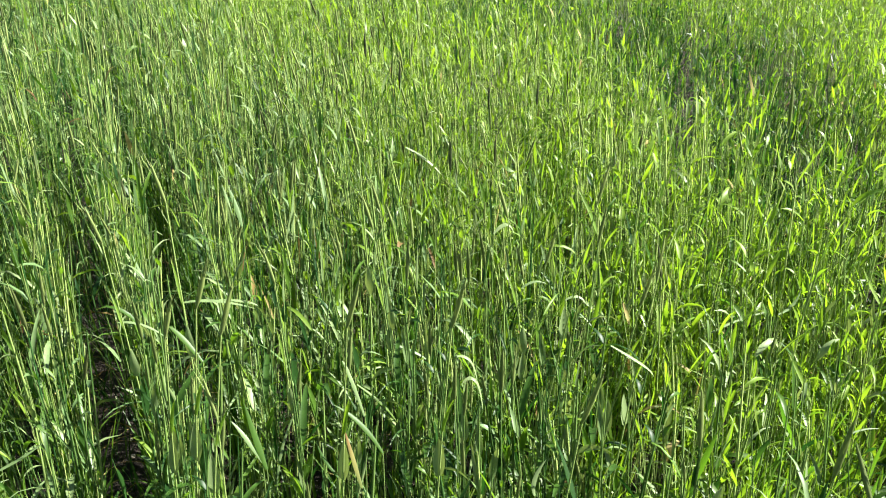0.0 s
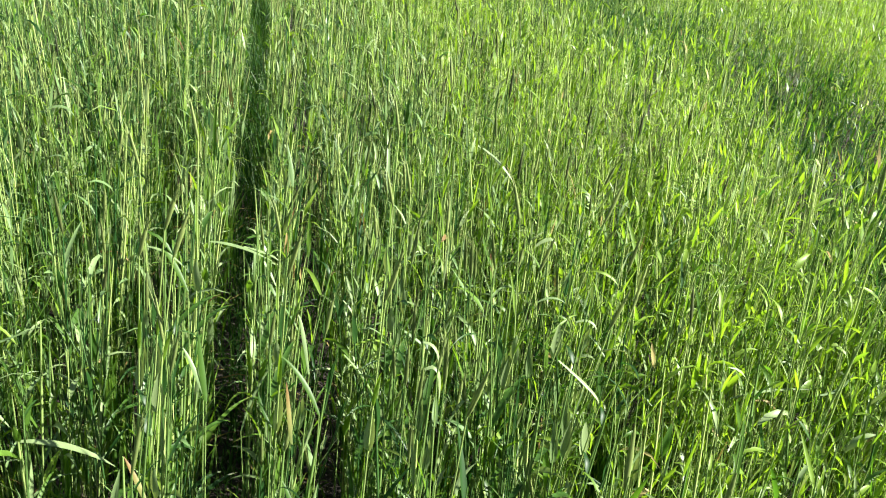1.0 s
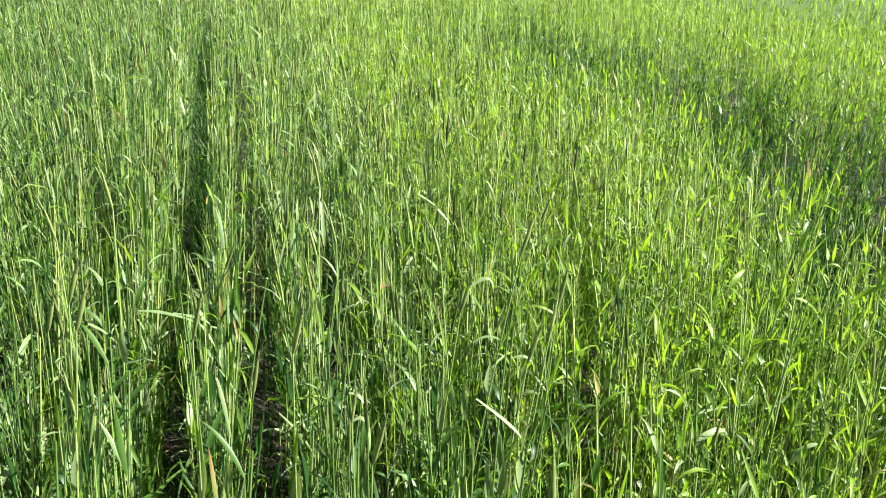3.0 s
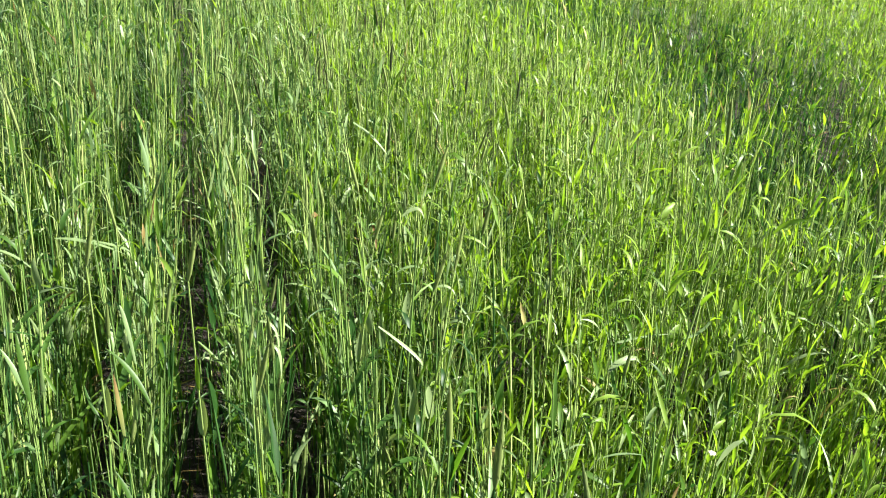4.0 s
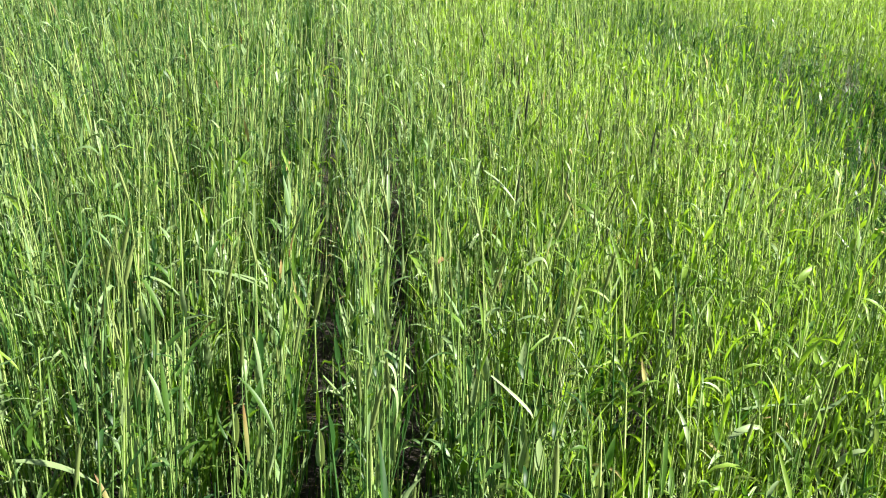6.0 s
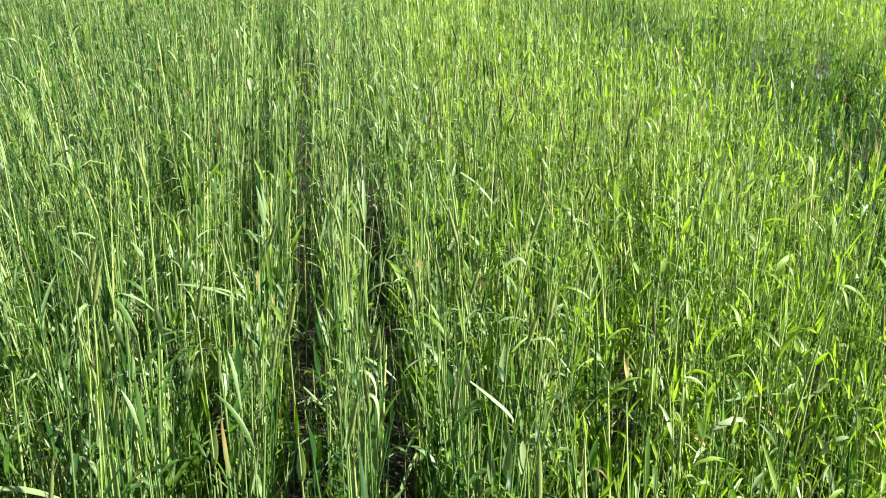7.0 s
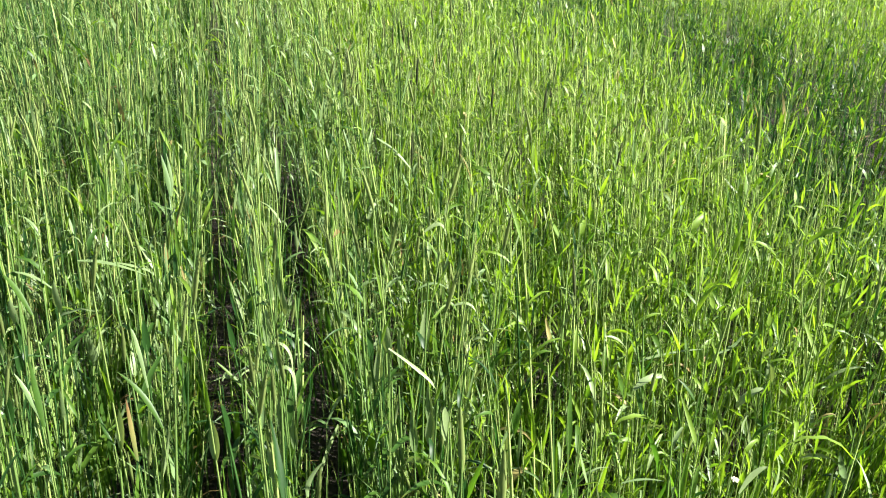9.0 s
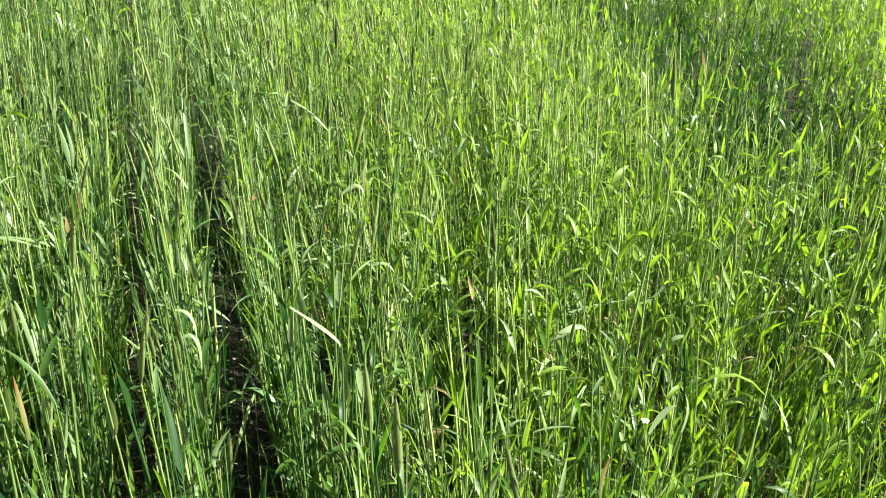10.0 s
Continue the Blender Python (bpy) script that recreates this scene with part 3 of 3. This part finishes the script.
bent_plant((1.369, 1.416, 0.889), (1.400, 1.415, 0.900), (1.426, 1.406, 0.892), 0.0059, PALE)
bent_plant((1.419, 1.323, 0.897), (1.447, 1.319, 0.901), (1.462, 1.308, 0.883), 0.0067, PALE)
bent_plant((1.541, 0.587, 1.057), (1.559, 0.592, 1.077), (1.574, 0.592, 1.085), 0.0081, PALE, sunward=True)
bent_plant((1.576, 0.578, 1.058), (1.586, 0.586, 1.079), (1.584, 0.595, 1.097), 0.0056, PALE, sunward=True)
bent_plant((0.899, 1.011, 0.925), (0.874, 1.037, 0.970), (0.842, 1.058, 0.999), 0.0075, LEAF)
bent_plant((0.883, 1.039, 0.978), (0.873, 1.067, 1.034), (0.866, 1.079, 1.056), 0.0058, PALE)
bent_plant((0.861, 0.996, 0.872), (0.855, 1.022, 0.927), (0.851, 1.040, 0.964), 0.0067, WITHERED)
bent_plant((0.731, 1.055, 0.935), (0.715, 1.075, 0.970), (0.700, 1.090, 0.994), 0.0067, PALE)
bent_plant((0.735, 1.049, 0.925), (0.728, 1.072, 0.970), (0.722, 1.095, 1.016), 0.0092, LEAF)
bent_plant((0.658, 1.043, 0.870), (0.647, 1.055, 0.891), (0.628, 1.063, 0.898), 0.0058, PALE)
bent_plant((0.781, 1.244, 0.714), (0.805, 1.268, 0.783), (0.841, 1.284, 0.840), 0.0051, PALE)
bent_plant((0.774, 1.601, 0.913), (0.825, 1.589, 0.902), (0.846, 1.581, 0.890), 0.0061, PALE)
bent_plant((2.100, 2.352, 0.779), (2.161, 2.348, 0.797), (2.195, 2.316, 0.743), 0.0056, PALE)
bent_plant((2.732, 2.258, 0.647), (2.696, 2.281, 0.682), (2.661, 2.307, 0.722), 0.0097, PALE)
bent_plant((0.872, 1.947, 0.913), (0.875, 1.965, 0.959), (0.868, 1.989, 1.011), 0.0084, PALE)
bent_plant((0.830, 1.016, 0.901), (0.816, 1.031, 0.927), (0.810, 1.043, 0.949), 0.0050, LEAF)
bent_plant((1.077, 1.458, 0.810), (1.127, 1.440, 0.786), (1.160, 1.424, 0.757), 0.0071, PALE)
bent_plant((1.019, 1.459, 0.794), (1.041, 1.461, 0.807), (1.060, 1.461, 0.813), 0.0059, PALE)
bent_plant((0.968, 1.334, 0.818), (1.007, 1.311, 0.777), (1.031, 1.290, 0.737), 0.0055, LEAF)
bent_plant((0.341, 1.223, 0.813), (0.378, 1.214, 0.803), (0.416, 1.196, 0.772), 0.0087, PALE)
bent_plant((0.432, 1.185, 0.753), (0.509, 1.173, 0.749), (0.582, 1.151, 0.722), 0.0106, PALE)
bent_plant((0.580, 1.609, 0.905), (0.624, 1.598, 0.894), (0.663, 1.579, 0.863), 0.0060, PALE)
bent_plant((0.365, 1.253, 0.891), (0.409, 1.253, 0.906), (0.449, 1.256, 0.924), 0.0048, PALE)
bent_plant((0.706, 1.601, 0.923), (0.769, 1.589, 0.917), (0.838, 1.568, 0.893), 0.0073, PALE)
bent_plant((0.879, 1.841, 0.956), (0.874, 1.861, 1.000), (0.865, 1.882, 1.044), 0.0110, PALE)
bent_plant((1.420, 2.166, 0.966), (1.470, 2.143, 0.931), (1.510, 2.116, 0.884), 0.0098, PALE)
bent_plant((1.800, 1.304, 0.718), (1.889, 1.300, 0.740), (1.978, 1.290, 0.747), 0.0059, PALE)
bent_plant((2.000, 1.283, 0.737), (2.046, 1.284, 0.754), (2.073, 1.294, 0.788), 0.0071, PALE)
bent_plant((0.198, 2.477, 0.916), (0.241, 2.476, 0.926), (0.274, 2.460, 0.902), 0.0103, PALE)
bent_plant((1.178, 1.228, 0.721), (1.148, 1.205, 0.662), (1.119, 1.176, 0.592), 0.0086, PALE, sunward=True)
bent_plant((0.692, 1.268, 0.989), (0.667, 1.296, 1.029), (0.650, 1.309, 1.045), 0.0085, LEAF)
bent_plant((1.092, 0.894, 0.864), (1.097, 0.904, 0.886), (1.119, 0.910, 0.911), 0.0072, PALE)

bent_plant((0.656, 0.990, 0.780), (0.637, 1.013, 0.815), (0.619, 1.031, 0.843), 0.0077, WITHERED)
bent_plant((1.483, 0.574, 0.992), (1.489, 0.584, 1.015), (1.500, 0.591, 1.034), 0.0049, WITHERED)
bent_plant((0.867, 0.937, 0.773), (0.861, 0.956, 0.807), (0.844, 0.977, 0.840), 0.0077, LEAF)
bent_plant((0.906, 0.930, 0.778), (0.894, 0.944, 0.798), (0.899, 0.963, 0.837), 0.0069, PALE)
bent_plant((1.454, 0.687, 1.001), (1.480, 0.683, 1.006), (1.505, 0.675, 1.005), 0.0028, PALE)
bent_plant((1.601, 0.677, 1.062), (1.605, 0.681, 1.073), (1.610, 0.684, 1.082), 0.0055, PALE, sunward=True)


# ---- tall plants whose ears stand out against the crop ----
def eared_plant(tip, foot_shift, length, shade):
    """A rye plant whose ear ends at tip; shade runs from 0, dark, to 1, pale green."""
    r = np.random.default_rng(int(abs(tip[0] * 1000)) + int(tip[1] * 555))
    empty = new("rye_plant")
    empty.location = (tip[0] - foot_shift[0], tip[1] - foot_shift[1], 0)
    tall = tip[2] - length
    p = {"foot": np.array([[0.0, 0.0, -0.01]]), "height": np.array([tall + 0.01]), "lean": np.array([[foot_shift[0], foot_shift[1], 0.0]]) * 0.85 / tall,
         "bow": np.zeros((1, 3)), "thick": np.array([0.0036]), "swell": np.zeros(1), "az": np.array([0.4]), "tint": np.array([0.35 + 0.3 * shade]),
         "ear": np.array([length]), "ear_tint": np.array([shade]), "nod": np.array([[foot_shift[0], foot_shift[1], 0.0]]), "leafy": np.zeros(1), "lane": np.zeros(1, bool)}
    b = Bulk()
    stems(b, p, 6, 5, 0)
    part("stem", b.mesh("stem", [STEM]), empty)
    ear_with_awns(p, empty, 14, "dark brownish-green ear" if shade < 0.4 else "narrow pale green ear")
    for at, az, a0, bend, long, width, twist, tint in leaf_sets(p, r, 3):
        b = Bulk()
        leaves(b, stem_at(p, at[:, None])[:, 0], az, a0, bend, long, width, twist, tint, 6, True, 0)
        part("leaf", b.mesh("leaf", [LEAF]), empty)
    tagged(empty, "tall rye plant with a dark ear above its neighbours" if shade < 0.4 else "tall rye plant with a pale green ear", "cereal plant", "plants of the drilled rows")


for tip, foot_shift, length, shade in (
        ((1.487, 2.009, 1.02), (0.02, 0.03), 0.085, 0.05),
        ((2.030, 1.880, 1.02), (0.06, 0.02), 0.070, 0.22),
        ((1.615, 1.990, 1.02), (0.01, 0.02), 0.075, 0.18),
        ((1.866, 2.498, 1.02), (0.02, 0.02), 0.085, 0.02),
        ((2.045, 2.477, 1.02), (0.03, 0.04), 0.090, 0.06),
        ((1.725, 3.653, 1.03), (0.02, 0.02), 0.085, 0.10),
        ((1.769, 3.452, 1.04), (0.02, 0.05), 0.110, 0.00),
        ((1.737, 3.526, 1.02), (0.01, 0.02), 0.080, 0.15),
        ((1.793, 3.462, 1.01), (0.01, 0.02), 0.080, 0.08),
        ((1.705, 2.903, 1.03), (0.02, 0.03), 0.110, 0.00),
        ((-0.90, 5.600, 1.06), (-0.12, 0.02), 0.120, 0.95)):
    eared_plant(tip, foot_shift, length, shade)


# ---- a flowering weed among the rye ----
def petal_material():
    m, n, l = material("cream_flower")
    b = n["Principled BSDF"]
    col = mixed(n, l, noise_out(n, l, 300.0, 2.0), (0.62, 0.58, 0.30), (0.80, 0.78, 0.55))
    l.new(col, b.inputs["Base Color"])
    b.inputs["Roughness"].default_value = 0.7
    return m


def flowering_weed(top):
    cream = petal_material()
    r = np.random.default_rng(77)
    empty = new("flowering_weed")
    empty.location = (top[0], top[1], 0)
    p = {"foot": np.array([[0.0, 0.03, -0.01]]), "height": np.array([top[2]]), "lean": np.array([[0.0, -0.03 / top[2], 0.0]]), "bow": np.zeros((1, 3)),
         "thick": np.array([0.0028]), "swell": np.zeros(1), "az": np.array([0.0]), "tint": np.array([0.3])}
    b = Bulk()
    stems(b, p, 5, 5, 0)
    part("stem", b.mesh("stem", [STEM]), empty)
    bm = bmesh.new()
    for k in range(16):
        a, rad = k * 2.4, 0.0011 * math.sqrt(k)
        at = Vector((rad * math.cos(a), rad * math.sin(a), top[2] + 0.001 - 0.12 * rad + r.uniform(-0.0004, 0.0004)))
        bmesh.ops.create_icosphere(bm, subdivisions=1, radius=0.0013, matrix=Matrix.Translation(at))
    me = bpy.data.meshes.new("flower_head")
    bm.to_mesh(me)
    bm.free()
    me.materials.append(cream)
    part("flower_head", me, empty, "small domed cream flower head")
    for k in range(4):
        b = Bulk()
        leaves(b, np.array([[0.0, 0.01, top[2] * (0.4 + 0.13 * k)]]), np.array([1.7 * k]), np.array([0.6]), np.array([0.7]), np.array([0.05]), np.array([0.007]),
               np.array([0.3]), np.array([0.4]), 5, True, 0)
        part("leaf", b.mesh("leaf", [LEAF]), empty)
    tagged(empty, "slim weed with a small cream flower head among rye", "weed")


flowering_weed((1.553, 0.613, 1.052))


# ---- pebbles in the gaps ----
def pebbles():
    r = np.random.default_rng(9)
    shapes = []
    for k in range(5):
        bm = bmesh.new()
        bmesh.ops.create_icosphere(bm, subdivisions=2, radius=1.0)
        for v in bm.verts:
            v.co *= 1 + 0.25 * noise.noise(v.co * 1.3 + Vector((k * 3.1, 0, 0)))
            v.co.z *= 0.6
        me = bpy.data.meshes.new("pebble")
        bm.to_mesh(me)
        bm.free()
        me.materials.append(PEBBLE)
        me.polygons.foreach_set("use_smooth", np.ones(len(me.polygons), bool))
        shapes.append(me)
    for i in range(70):
        g = int(r.integers(-1, 4))
        ob = new("pebble", shapes[i % 5])
        size = float(r.uniform(0.004, 0.011))
        ob.matrix_basis = Matrix.LocRotScale((GAP0 + g * ROW + r.normal(0, 0.03), r.uniform(1.2, 2.6), 0.012), Euler((0, 0, r.uniform(0, 6))), Vector((size,) * 3))
        tagged(ob, "small pale pebble lying on bare brown soil", "pebble", "pebbles between the rows")


pebbles()


# ---- clods and litter on the soil of the gaps ----
def clods():
    r = np.random.default_rng(31)
    ico = bmesh.new()
    bmesh.ops.create_icosphere(ico, subdivisions=1, radius=1.0)
    v0 = np.array([v.co[:] for v in ico.verts])
    f0 = np.array([[v.index for v in f.verts] for f in ico.faces])
    ico.free()
    verts, faces = [], []
    for i in range(900):
        g = int(r.integers(-4, 7))
        size = r.gamma(2.0, 0.0045) + 0.004
        at = np.array([GAP0 + g * ROW + r.normal(0, 0.04), r.uniform(0.8, 5.5), size * 0.15])
        v = v0 * (1 + r.normal(0, 0.16, (len(v0), 1))) * size * np.array([1.0, r.uniform(0.7, 1.2), 0.65])
        faces.append(f0 + len(v0) * i)
        verts.append(v + at)
    me = bpy.data.meshes.new("soil_clods")
    me.from_pydata(np.concatenate(verts).tolist(), [], np.concatenate(faces).tolist())
    me.materials.append(SOIL)
    tagged(new("soil_clods", me), "crumbly brown clods lying between the rows", "soil clods", kind="stuff")


def litter():
    r = np.random.default_rng(32)
    n = 420
    b = Bulk()
    foot = np.stack([GAP0 + r.integers(-4, 7, n) * ROW + r.normal(0, 0.045, n), r.uniform(0.8, 5.0, n), r.uniform(0.008, 0.03, n)], -1)
    leaves(b, foot, r.uniform(0, 6.28, n), r.uniform(1.2, 1.6, n), r.uniform(-0.3, 0.5, n), r.uniform(0.04, 0.13, n), r.uniform(0.002, 0.006, n),
           r.normal(0, 1, n), r.random(n), 4, False, 0)
    tagged(new("dry_litter", b.mesh("dry_litter", [STRAW])), "dry straw-coloured leaf litter on the soil", "litter", kind="stuff")
    n = 1500
    b = Bulk()
    foot = np.stack([GAP0 + r.integers(-5, 9, n) * ROW + r.normal(0, 0.05, n), r.uniform(0.7, 5.0, n), np.zeros(n)], -1)
    leaves(b, foot, r.uniform(0, 6.28, n), np.abs(r.normal(0.7, 0.4, n)), r.uniform(0.2, 1.2, n), r.uniform(0.03, 0.12, n), r.uniform(0.003, 0.008, n),
           r.normal(0, 1, n), r.uniform(0.0, 0.6, n), 4, False, 0)
    tagged(new("low_weeds", b.mesh("low_weeds", [LEAF])), "small green weeds and seedlings between the rows", "weeds", kind="stuff")


clods()
litter()
